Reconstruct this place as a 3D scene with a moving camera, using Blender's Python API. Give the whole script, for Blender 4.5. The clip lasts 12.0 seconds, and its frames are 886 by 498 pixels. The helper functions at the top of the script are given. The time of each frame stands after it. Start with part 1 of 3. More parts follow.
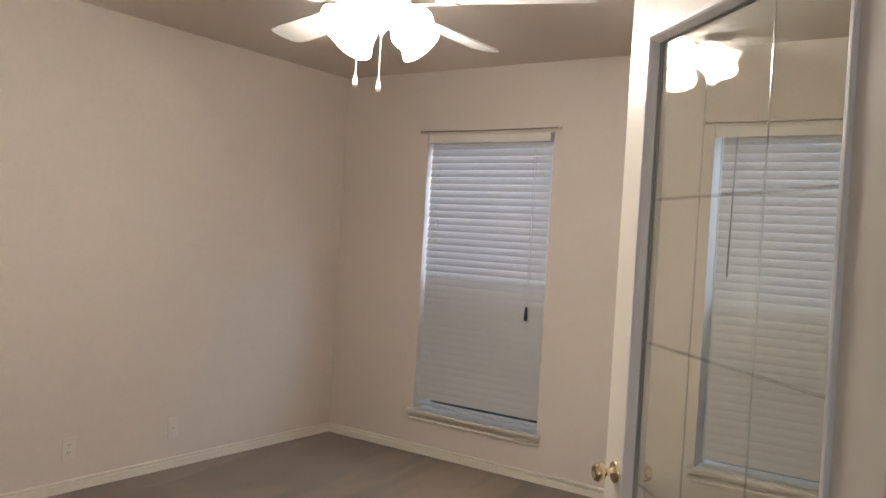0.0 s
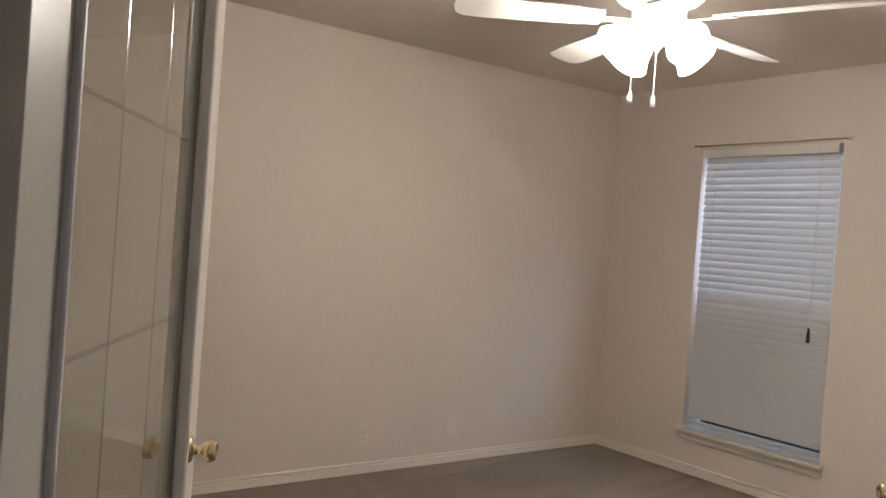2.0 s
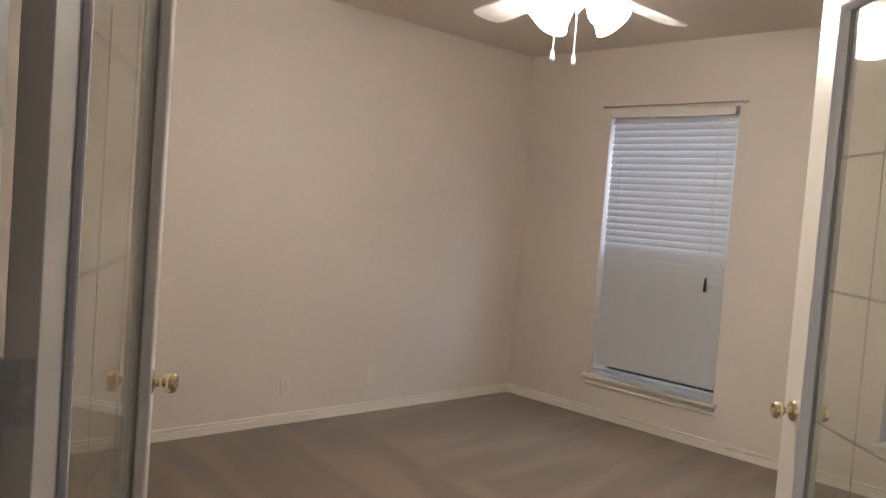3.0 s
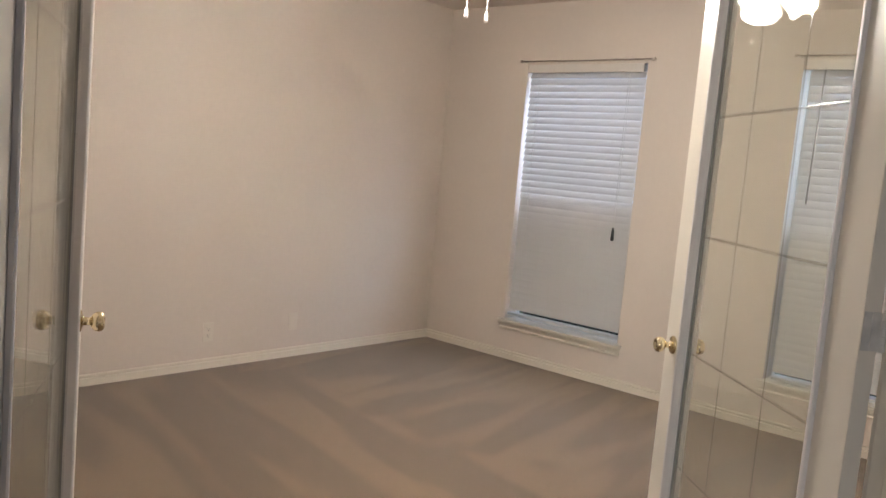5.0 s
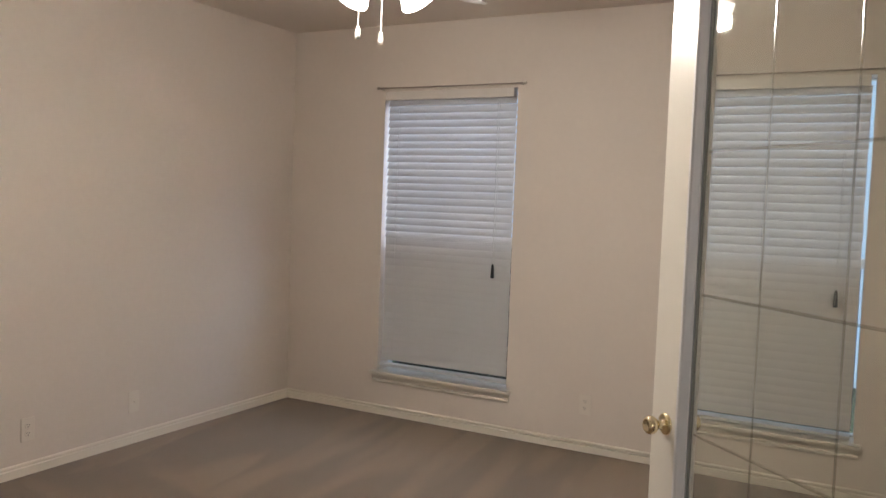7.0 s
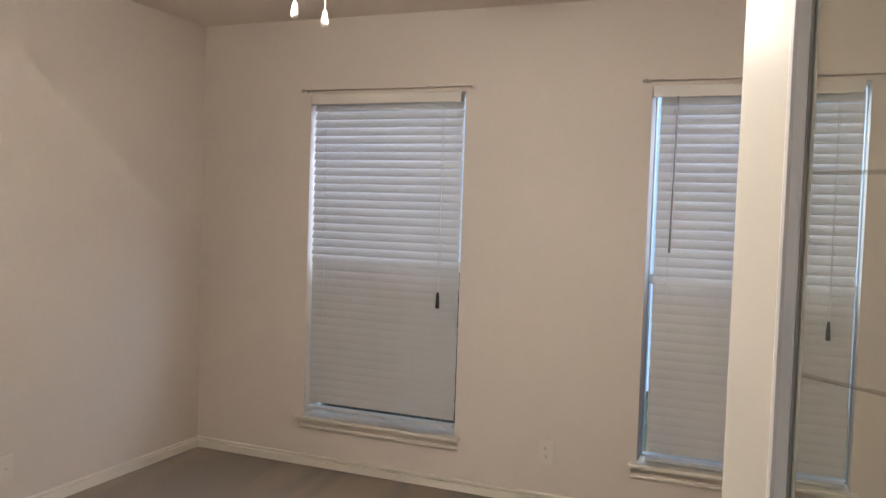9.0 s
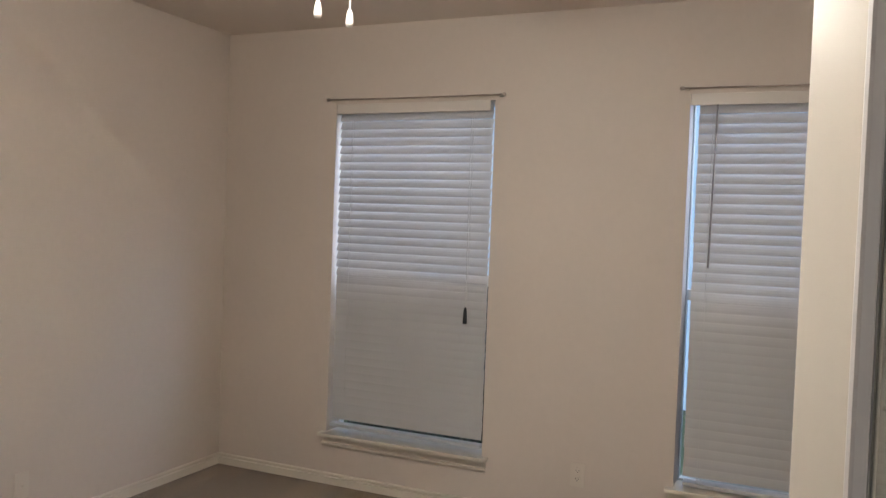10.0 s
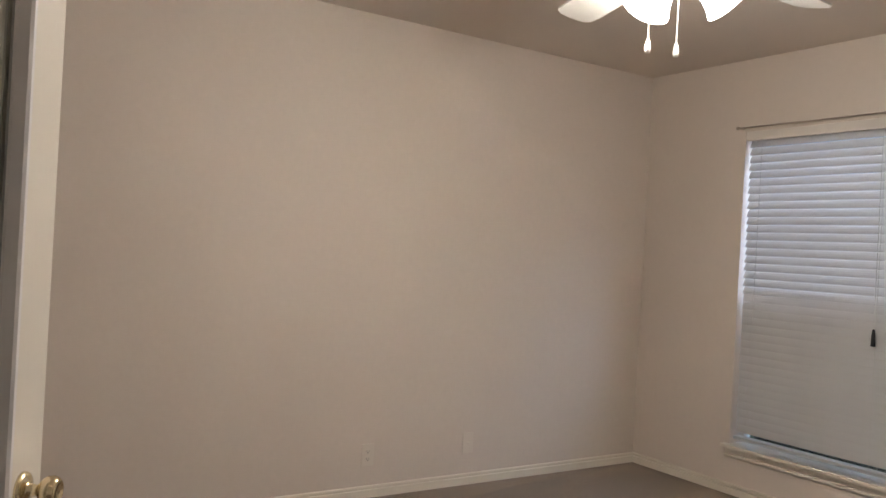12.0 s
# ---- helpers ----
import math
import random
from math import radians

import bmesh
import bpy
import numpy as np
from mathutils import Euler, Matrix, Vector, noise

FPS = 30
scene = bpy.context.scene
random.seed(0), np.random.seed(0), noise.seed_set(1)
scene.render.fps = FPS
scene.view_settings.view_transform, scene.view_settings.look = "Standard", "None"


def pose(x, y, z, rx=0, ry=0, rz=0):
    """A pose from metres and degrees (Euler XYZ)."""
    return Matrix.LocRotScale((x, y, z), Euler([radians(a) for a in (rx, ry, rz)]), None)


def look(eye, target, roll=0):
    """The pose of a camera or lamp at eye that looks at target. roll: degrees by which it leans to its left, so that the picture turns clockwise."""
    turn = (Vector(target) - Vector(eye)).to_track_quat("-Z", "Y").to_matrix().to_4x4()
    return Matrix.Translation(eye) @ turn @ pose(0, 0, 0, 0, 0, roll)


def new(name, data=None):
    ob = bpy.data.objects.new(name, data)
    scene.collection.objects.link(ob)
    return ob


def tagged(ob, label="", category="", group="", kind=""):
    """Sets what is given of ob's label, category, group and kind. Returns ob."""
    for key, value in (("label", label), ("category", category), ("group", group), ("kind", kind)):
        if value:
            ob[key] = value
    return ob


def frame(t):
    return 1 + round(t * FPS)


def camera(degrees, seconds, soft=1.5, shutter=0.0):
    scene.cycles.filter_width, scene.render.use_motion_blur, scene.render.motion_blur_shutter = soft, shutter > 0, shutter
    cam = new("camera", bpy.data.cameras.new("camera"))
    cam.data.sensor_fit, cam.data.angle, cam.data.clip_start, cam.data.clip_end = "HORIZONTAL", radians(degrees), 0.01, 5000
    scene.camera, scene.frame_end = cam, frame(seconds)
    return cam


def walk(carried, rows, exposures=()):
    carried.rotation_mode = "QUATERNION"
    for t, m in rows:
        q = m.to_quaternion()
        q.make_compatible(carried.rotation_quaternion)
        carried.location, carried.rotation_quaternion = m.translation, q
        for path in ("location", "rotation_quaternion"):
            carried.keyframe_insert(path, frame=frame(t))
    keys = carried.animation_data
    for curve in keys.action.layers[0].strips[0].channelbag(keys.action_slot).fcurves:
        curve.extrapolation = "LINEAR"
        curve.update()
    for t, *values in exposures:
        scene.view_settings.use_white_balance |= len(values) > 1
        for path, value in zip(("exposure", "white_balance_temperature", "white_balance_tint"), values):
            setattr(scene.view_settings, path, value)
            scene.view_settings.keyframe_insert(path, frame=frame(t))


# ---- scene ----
cam = camera(57.0, 12.0)
PATH = [
    (0, (3.890, -4.280, 1.408), (2.743, -2.642, 1.380), 3.39),
    (0.5, (4.073, -4.368, 1.391), (2.693, -2.921, 1.387), 4.55),
    (1, (4.051, -4.385, 1.393), (2.533, -3.083, 1.392), 4.66),
    (1.5, (3.989, -4.386, 1.385), (2.384, -3.193, 1.378), 4.29),
    (2, (3.983, -4.405, 1.375), (2.373, -3.219, 1.350), 4.22),
    (2.5, (3.989, -4.466, 1.353), (2.449, -3.191, 1.295), 4.48),
    (3, (4.021, -4.556, 1.322), (2.567, -3.186, 1.224), 4.40),
    (3.5, (4.145, -4.628, 1.325), (2.740, -3.213, 1.175), 4.16),
    (5.5, (4.156, -4.645, 1.331), (2.893, -3.107, 1.134), 4.80),
    (6, (3.995, -4.591, 1.335), (2.814, -2.984, 1.190), 3.92),
    (6.5, (3.805, -4.471, 1.350), (2.710, -2.801, 1.245), 3.17),
    (7, (3.569, -4.405, 1.388), (2.618, -2.649, 1.271), 2.11),
    (7.2, (3.444, -4.431, 1.369), (2.571, -2.635, 1.265), 2.62),
    (8.8, (3.261, -3.919, 1.388), (2.476, -2.081, 1.317), 2.06),
    (9, (3.149, -3.919, 1.441), (2.392, -2.070, 1.352), 1.94),
    (9.5, (3.129, -3.854, 1.444), (2.338, -2.018, 1.368), 2.00),
    (10, (3.086, -3.802, 1.438), (2.271, -1.977, 1.378), 2.13),
    (10.5, (3.041, -3.763, 1.415), (2.097, -2.000, 1.370), 1.85),
    (11, (3.224, -3.833, 1.355), (1.960, -2.283, 1.336), 2.02),
    (11.5, (3.465, -3.925, 1.325), (1.950, -2.620, 1.320), 2.30),
    (12, (3.709, -3.966, 1.300), (2.034, -2.874, 1.301), 3.15),
]
walk(cam, [(t, look(e, g, r)) for t, e, g, r in PATH],
     [(0, 0.19), (0.5, 0.06), (1.5, 0.04), (2, 0.08), (2.5, 0.12), (3.5, 0.27), (5.5, 0.56), (6, 0.33), (6.5, 0.16), (7.2, 0.11), (9, 0.19), (9.5, 0.0), (10, -0.07), (10.5, -0.07), (11, 0.04), (11.5, 0.05), (12, 0.16)])

# ---- light ----
world = bpy.data.worlds.new("world")
scene.world = world
world.use_nodes = True
sky = world.node_tree.nodes.new("ShaderNodeTexSky")
sky.sky_type = "NISHITA"
sky.sun_disc = False
sky.sun_elevation = radians(24)
sky.sun_rotation = radians(259)
world.node_tree.links.new(sky.outputs[0], world.node_tree.nodes["Background"].inputs[0])
world.node_tree.nodes["Background"].inputs[1].default_value = 0.12
sun = new("sun", bpy.data.lights.new("sun", "SUN"))
sun.data.energy, sun.data.angle, sun.data.color = 2.0, radians(0.6), (1, 0.93, 0.84)
sun.matrix_world = look((-20, -4, 9), (0, 0, 0))


def opening_lamp(name, m, w, h, watts, colour):
    """An area lamp at an opening: sky at the windows, added fill in the hall."""
    lamp = new(name, bpy.data.lights.new(name, "AREA"))
    lamp.data.shape, lamp.data.size, lamp.data.size_y = "RECTANGLE", w, h
    lamp.data.energy, lamp.data.color = watts, colour
    lamp.matrix_world = m
    return lamp


for sx in (1.186, 3.034):
    opening_lamp("window_daylight", look((sx, 1.1, 2.75), (sx, 0.05, 1.35)), 1.75, 1.3, 108.0, (0.6, 0.74, 1.0))
# added fill behind the camera, lifts the hall side of frame and doors
opening_lamp("hall_fill", look((5.6, -8.98, 1.45), (4.2, -4.5, 1.2)), 1.8, 1.5, 43.0, (0.9, 0.95, 1.0))

# ---- materials ----


def material(name, base, rough=0.5, metal=0.0, grain=0.0, grain_scale=80.0, stain=0.0, stain_scale=1.5, bump=0.0, bump_scale=200.0, spec=0.5):
    m = bpy.data.materials.new(name)
    m.use_nodes = True
    nt = m.node_tree
    b = nt.nodes["Principled BSDF"]
    b.inputs["Base Color"].default_value = (*base, 1)
    b.inputs["Roughness"].default_value = rough
    b.inputs["Metallic"].default_value = metal
    b.inputs["Specular IOR Level"].default_value = spec
    co = nt.nodes.new("ShaderNodeTexCoord").outputs["Object"]
    col = None
    for amount, scale in ((stain, stain_scale), (grain, grain_scale)):
        if not amount:
            continue
        n = nt.nodes.new("ShaderNodeTexNoise")
        n.inputs["Scale"].default_value = scale
        n.inputs["Detail"].default_value = 5
        nt.links.new(co, n.inputs["Vector"])
        r = nt.nodes.new("ShaderNodeMapRange")
        r.inputs["From Min"].default_value, r.inputs["From Max"].default_value = 0.3, 0.7
        r.inputs["To Min"].default_value, r.inputs["To Max"].default_value = 1 - amount, 1 + amount
        nt.links.new(n.outputs["Fac"], r.inputs["Value"])
        v = nt.nodes.new("ShaderNodeVectorMath")
        v.operation = "MULTIPLY"
        if col is None:
            v.inputs[0].default_value = base
        else:
            nt.links.new(col, v.inputs[0])
        nt.links.new(r.outputs[0], v.inputs[1])
        col = v.outputs[0]
    if col is not None:
        nt.links.new(col, b.inputs["Base Color"])
    if bump:
        n = nt.nodes.new("ShaderNodeTexNoise")
        n.inputs["Scale"].default_value = bump_scale
        n.inputs["Detail"].default_value = 3
        nt.links.new(co, n.inputs["Vector"])
        p = nt.nodes.new("ShaderNodeBump")
        p.inputs["Strength"].default_value = bump
        p.inputs["Distance"].default_value = 0.002
        nt.links.new(n.outputs["Fac"], p.inputs["Height"])
        nt.links.new(p.outputs[0], b.inputs["Normal"])
    return m


def clear_glass(name, tint, gloss=0.035, rough=0.02, haze=0.0):
    m = bpy.data.materials.new(name)
    m.use_nodes = True
    nt = m.node_tree
    nt.nodes.clear()
    out = nt.nodes.new("ShaderNodeOutputMaterial")
    mix = nt.nodes.new("ShaderNodeMixShader")
    tr = nt.nodes.new("ShaderNodeBsdfTransparent")
    gl = nt.nodes.new("ShaderNodeBsdfGlossy")
    fr = nt.nodes.new("ShaderNodeLayerWeight")
    pw = nt.nodes.new("ShaderNodeMath")
    pw.operation = "POWER"
    pw.inputs[1].default_value = 4.0
    ad = nt.nodes.new("ShaderNodeMath")
    ad.operation = "MULTIPLY_ADD"
    ad.inputs[1].default_value, ad.inputs[2].default_value = 0.75, gloss
    tr.inputs["Color"].default_value = (*tint, 1)
    gl.inputs["Roughness"].default_value = rough
    fr.inputs["Blend"].default_value = 0.5
    nt.links.new(fr.outputs["Facing"], pw.inputs[0])
    nt.links.new(pw.outputs[0], ad.inputs[0])
    nt.links.new(ad.outputs[0], mix.inputs[0])
    nt.links.new(tr.outputs[0], mix.inputs[1])
    nt.links.new(gl.outputs[0], mix.inputs[2])
    # haze: even pale diffuse share, painted in for reflections of hall and wall
    veil_mix = nt.nodes.new("ShaderNodeMixShader")
    veil_mix.inputs[0].default_value = haze
    veil = nt.nodes.new("ShaderNodeBsdfDiffuse")
    veil.inputs["Color"].default_value = (0.7, 0.7, 0.66, 1)
    nt.links.new(mix.outputs[0], veil_mix.inputs[1])
    nt.links.new(veil.outputs[0], veil_mix.inputs[2])
    nt.links.new(veil_mix.outputs[0], out.inputs["Surface"])
    return m


def carpet_material():
    m = material("carpet", (0.15, 0.099, 0.056), 0.95, grain=0.22, grain_scale=260, bump=1.0, bump_scale=320, spec=0.1)
    nt = m.node_tree
    b = nt.nodes["Principled BSDF"]
    b.inputs["Sheen Weight"].default_value = 0.3
    b.inputs["Sheen Roughness"].default_value = 0.6
    # vacuum strokes: fans of broad bands, warped
    co = nt.nodes.new("ShaderNodeTexCoord").outputs["Object"]
    def strokes(turn, along, across):
        rot = nt.nodes.new("ShaderNodeMapping")
        rot.inputs["Rotation"].default_value = (0, 0, radians(-turn))
        nt.links.new(co, rot.inputs["Vector"])
        mp = nt.nodes.new("ShaderNodeMapping")
        mp.inputs["Scale"].default_value = (along, across, 1)
        nt.links.new(rot.outputs[0], mp.inputs["Vector"])
        n = nt.nodes.new("ShaderNodeTexNoise")
        n.inputs["Scale"].default_value, n.inputs["Detail"].default_value = 1.0, 1.2
        n.inputs["Distortion"].default_value = 0.35
        nt.links.new(mp.outputs[0], n.inputs["Vector"])
        r = nt.nodes.new("ShaderNodeMapRange")
        r.interpolation_type = "SMOOTHSTEP"
        r.inputs["From Min"].default_value, r.inputs["From Max"].default_value = 0.44, 0.6
        r.inputs["To Min"].default_value, r.inputs["To Max"].default_value = 0.85, 1.2
        nt.links.new(n.outputs["Fac"], r.inputs["Value"])
        return r.outputs[0]

    # short strokes pushed up to the window wall, long ones along it further back
    one, two = strokes(-12, 0.55, 4.2), strokes(97, 0.75, 4.6)
    patch = nt.nodes.new("ShaderNodeTexNoise")
    patch.inputs["Scale"].default_value, patch.inputs["Detail"].default_value = 2.2, 1
    nt.links.new(co, patch.inputs["Vector"])
    axes = nt.nodes.new("ShaderNodeSeparateXYZ")
    nt.links.new(co, axes.inputs[0])
    ragged = nt.nodes.new("ShaderNodeMath")
    ragged.operation = "MULTIPLY_ADD"
    ragged.inputs[1].default_value = 0.9
    nt.links.new(patch.outputs["Fac"], ragged.inputs[0])
    nt.links.new(axes.outputs["Y"], ragged.inputs[2])
    step = nt.nodes.new("ShaderNodeMapRange")
    step.inputs["From Min"].default_value, step.inputs["From Max"].default_value = -1.25, -1.1
    nt.links.new(ragged.outputs[0], step.inputs["Value"])
    r = nt.nodes.new("ShaderNodeMix")
    nt.links.new(step.outputs[0], r.inputs["Factor"])
    nt.links.new(one, r.inputs["A"])
    nt.links.new(two, r.inputs["B"])
    v = nt.nodes.new("ShaderNodeVectorMath")
    v.operation = "MULTIPLY"
    old = b.inputs["Base Color"].links[0].from_socket
    nt.links.new(old, v.inputs[0])
    nt.links.new(r.outputs[0], v.inputs[1])
    nt.links.new(v.outputs[0], b.inputs["Base Color"])
    return m


def glowing(name, colour, strength):
    m = bpy.data.materials.new(name)
    m.use_nodes = True
    b = m.node_tree.nodes["Principled BSDF"]
    b.inputs["Base Color"].default_value = (0.9, 0.88, 0.82, 1)
    b.inputs["Emission Color"].default_value = (*colour, 1)
    b.inputs["Emission Strength"].default_value = strength
    return m


def slat_material():
    m = material("blind_white", (0.59, 0.585, 0.58), 0.42, stain=0.02, stain_scale=6)
    nt = m.node_tree
    b = nt.nodes["Principled BSDF"]
    out = nt.nodes["Material Output"]
    tl = nt.nodes.new("ShaderNodeBsdfTranslucent")
    tl.inputs["Color"].default_value = (0.84, 0.74, 0.72, 1)
    mix = nt.nodes.new("ShaderNodeMixShader")
    mix.inputs[0].default_value = 0.2
    nt.links.new(b.outputs[0], mix.inputs[1])
    nt.links.new(tl.outputs[0], mix.inputs[2])
    nt.links.new(mix.outputs[0], out.inputs["Surface"])
    return m


def screen_material():
    m = bpy.data.materials.new("insect_screen")
    m.use_nodes = True
    nt = m.node_tree
    b = nt.nodes["Principled BSDF"]
    b.inputs["Base Color"].default_value = (0.05, 0.05, 0.055, 1)
    tr = nt.nodes.new("ShaderNodeBsdfTransparent")
    mix = nt.nodes.new("ShaderNodeMixShader")
    mix.inputs[0].default_value = 0.66
    nt.links.new(tr.outputs[0], mix.inputs[1])
    nt.links.new(b.outputs[0], mix.inputs[2])
    nt.links.new(mix.outputs[0], nt.nodes["Material Output"].inputs["Surface"])
    return m


WALL = material("wall_paint", (0.626, 0.551, 0.487), 0.65, stain=0.025, stain_scale=0.9, grain=0.012, grain_scale=30, bump=0.25, bump_scale=90, spec=0.3)
CEIL = material("ceiling_paint", (0.7, 0.62, 0.55), 0.8, stain=0.02, stain_scale=1.2, bump=0.3, bump_scale=60, spec=0.2)
TRIM = material("trim_paint", (0.69, 0.63, 0.54), 0.32, stain=0.02, stain_scale=4, bump=0.06, bump_scale=25)
DOOR = material("door_paint", (0.74, 0.68, 0.6), 0.28, stain=0.02, stain_scale=3, bump=0.08, bump_scale=18)
BEAD = material("glazing_bead", (0.75, 0.72, 0.71), 0.38, stain=0.03, stain_scale=5)
GAP = material("glazing_gasket", (0.34, 0.34, 0.335), 0.6)
CARPET = carpet_material()
GLASS = clear_glass("door_glass", (0.95, 0.96, 0.92), haze=0.05)
PANE = clear_glass("window_glass", (0.92, 0.95, 0.95))
GROOVE = clear_glass("cut_glass_groove", (0.76, 0.755, 0.72), gloss=0.24, rough=0.1)
BRASS = material("polished_brass", (0.83, 0.71, 0.48), 0.17, metal=1.0, stain=0.08, stain_scale=30)
HINGE = material("painted_hinge", (0.58, 0.55, 0.52), 0.4, metal=0.1, stain=0.12, stain_scale=40)
SLAT = slat_material()
VALANCE = material("valance_white", (0.66, 0.61, 0.56), 0.4, stain=0.02, stain_scale=5)
CORD = material("white_cord", (0.62, 0.6, 0.57), 0.7)
WAND = material("wand_plastic", (0.36, 0.34, 0.34), 0.2)
TASSEL = material("black_tassel", (0.012, 0.012, 0.014), 0.5)
VINYL = material("window_vinyl", (0.7, 0.7, 0.7), 0.4, stain=0.02)
SCREEN = screen_material()
ROD = material("rod_enamel", (0.62, 0.55, 0.47), 0.35, stain=0.05, stain_scale=20)
RODDARK = material("rod_bronze", (0.4, 0.34, 0.29), 0.35, metal=0.3, stain=0.05, stain_scale=20)
PLATE = material("plate_plastic", (0.645, 0.58, 0.505), 0.33)
SLOT = material("socket_slots", (0.03, 0.028, 0.025), 0.5)
FANWHITE = material("fan_white", (0.8, 0.77, 0.72), 0.35, stain=0.02, stain_scale=6)
SHADE = glowing("lit_frosted_glass", (1.0, 0.94, 0.86), 20.0)
GROUND = material("outdoor_ground", (0.08, 0.1, 0.05), 0.9, stain=0.3, stain_scale=0.6, grain=0.3, grain_scale=20)

# ---- builders ----


def mesh_of(name, bm, mat, smooth=False):
    me = bpy.data.meshes.new(name)
    bmesh.ops.recalc_face_normals(bm, faces=bm.faces)
    bm.to_mesh(me)
    bm.free()
    if smooth:
        for p in me.polygons:
            p.use_smooth = True
    me.materials.append(mat)
    return me


def part(name, bm, mat, parent=None, label="", smooth=False):
    ob = new(name, mesh_of(name, bm, mat, smooth))
    if parent is not None:
        ob.parent = parent
    return tagged(ob, label=label)


def structure(name, bm, mat, label, category, smooth=False):
    return tagged(part(name, bm, mat, smooth=smooth), label, category, kind="structure")


def thing(name, m, label, category, group=""):
    ob = new(name)
    ob.empty_display_size = 0.1
    ob.matrix_world = m
    return tagged(ob, label, category, group)


def box(bm, x0, x1, y0, y1, z0, z1, bevel=0.0):
    vs = bmesh.ops.create_cube(bm, size=1)["verts"]
    for v in vs:
        v.co = Vector(((x0 + x1) / 2 + v.co.x * (x1 - x0), (y0 + y1) / 2 + v.co.y * (y1 - y0), (z0 + z1) / 2 + v.co.z * (z1 - z0)))
    if bevel:
        es = {e for v in vs for e in v.link_edges}
        bmesh.ops.bevel(bm, geom=list(es), offset=bevel, segments=2, affect="EDGES", profile=0.6)
    return bm


def boxed(*a, **k):
    return box(bmesh.new(), *a, **k)


def lathe(rings, n=24, m=Matrix(), bm=None, close=True):
    """A turned shape from (radius, height) rings round z."""
    bm = bm or bmesh.new()
    rows = []
    for r, z in rings:
        rows.append([bm.verts.new(m @ Vector((r * math.cos(2 * math.pi * i / n), r * math.sin(2 * math.pi * i / n), z))) for i in range(n)])
    for a, b in zip(rows, rows[1:]):
        for i in range(n):
            bm.faces.new((a[i], a[(i + 1) % n], b[(i + 1) % n], b[i]))
    if close:
        bm.faces.new(rows[0][::-1])
        bm.faces.new(rows[-1])
    return bm


def sweep(profile, path_pts, closed_profile=True):
    """Extrudes a profile (list of (out, up)) along straight runs in plan, mitred; path_pts are (x, y), profile 'out' lies to the right of the run."""
    bm = bmesh.new()
    n = len(path_pts)
    rows = []
    for i, p in enumerate(path_pts):
        p = Vector(p)
        d0 = (p - Vector(path_pts[i - 1])).normalized() if i else None
        d1 = (Vector(path_pts[i + 1]) - p).normalized() if i < n - 1 else None
        d0, d1 = d0 or d1, d1 or d0
        n0, n1 = Vector((d0.y, -d0.x)), Vector((d1.y, -d1.x))
        nn = (n0 + n1).normalized()
        k = 1 / max(0.3, nn.dot(n0))
        rows.append([bm.verts.new((p.x + nn.x * o * k, p.y + nn.y * o * k, u)) for o, u in profile])
    m = len(profile)
    for a, b in zip(rows, rows[1:]):
        for j in range(m if closed_profile else m - 1):
            bm.faces.new((a[j], a[(j + 1) % m], b[(j + 1) % m], b[j]))
    if closed_profile:
        bm.faces.new(rows[0][::-1])
        bm.faces.new(rows[-1])
    return bm


def tube(bm, pts, r, n=8):
    """A round wire through points."""
    rows = []
    for i, p in enumerate(pts):
        p = Vector(p)
        d = (Vector(pts[min(i + 1, len(pts) - 1)]) - Vector(pts[max(i - 1, 0)])).normalized()
        q = d.to_track_quat("Z", "Y").to_matrix()
        rows.append([bm.verts.new(p + q @ Vector((r * math.cos(2 * math.pi * k / n), r * math.sin(2 * math.pi * k / n), 0))) for k in range(n)])
    for a, b in zip(rows, rows[1:]):
        for k in range(n):
            bm.faces.new((a[k], a[(k + 1) % n], b[(k + 1) % n], b[k]))
    bm.faces.new(rows[0][::-1])
    bm.faces.new(rows[-1])
    return bm


# ---- plan ----
H = 2.48                                   # ceiling height
RIGHT = 4.25                               # wall facing the long left wall
A = Vector((math.cos(radians(61.97)), math.sin(radians(61.97))))     # along the doorway, from left jamb to right jamb
N = Vector((-A.y, A.x))                    # from the hall into the room
MID = Vector((3.4435, -3.6385))                # middle of the doorway on the room face of its wall
HALF = 0.7635                               # half of the clear opening between the jambs
DOOR_H = 2.03
WT = 0.115                                 # thickness of the door wall
WIN = (0.729, 2.577)                       # left edges of the two window openings
WIN_W, WIN_Z0, WIN_Z1 = 0.914, 0.283, 2.065


def plan(u, v):
    """u along the doorway from its middle, v into the room."""
    p = MID + A * u + N * v
    return p.x, p.y


DOORWAY = Matrix(((A.x, N.x, 0, MID.x), (A.y, N.y, 0, MID.y), (0, 0, 1, 0), (0, 0, 0, 1)))
U_RIGHT = (RIGHT - MID.x) / A.x            # where the diagonal wall meets the right wall
LEFT_END = plan(-1.9, 0)                   # where the diagonal wall turns to the back wall
BACK = LEFT_END[1]

# floor and ceiling, one sheet each for room and hall
structure("floor", boxed(-0.15, 8, -9, 0.15, -0.1, 0), CARPET, "beige cut-pile carpet with vacuum strokes", "floor")
structure("ceiling", boxed(-0.15, 8, -9, 0.15, H, H + 0.1), CEIL, "painted plaster ceiling in matt beige white", "ceiling")

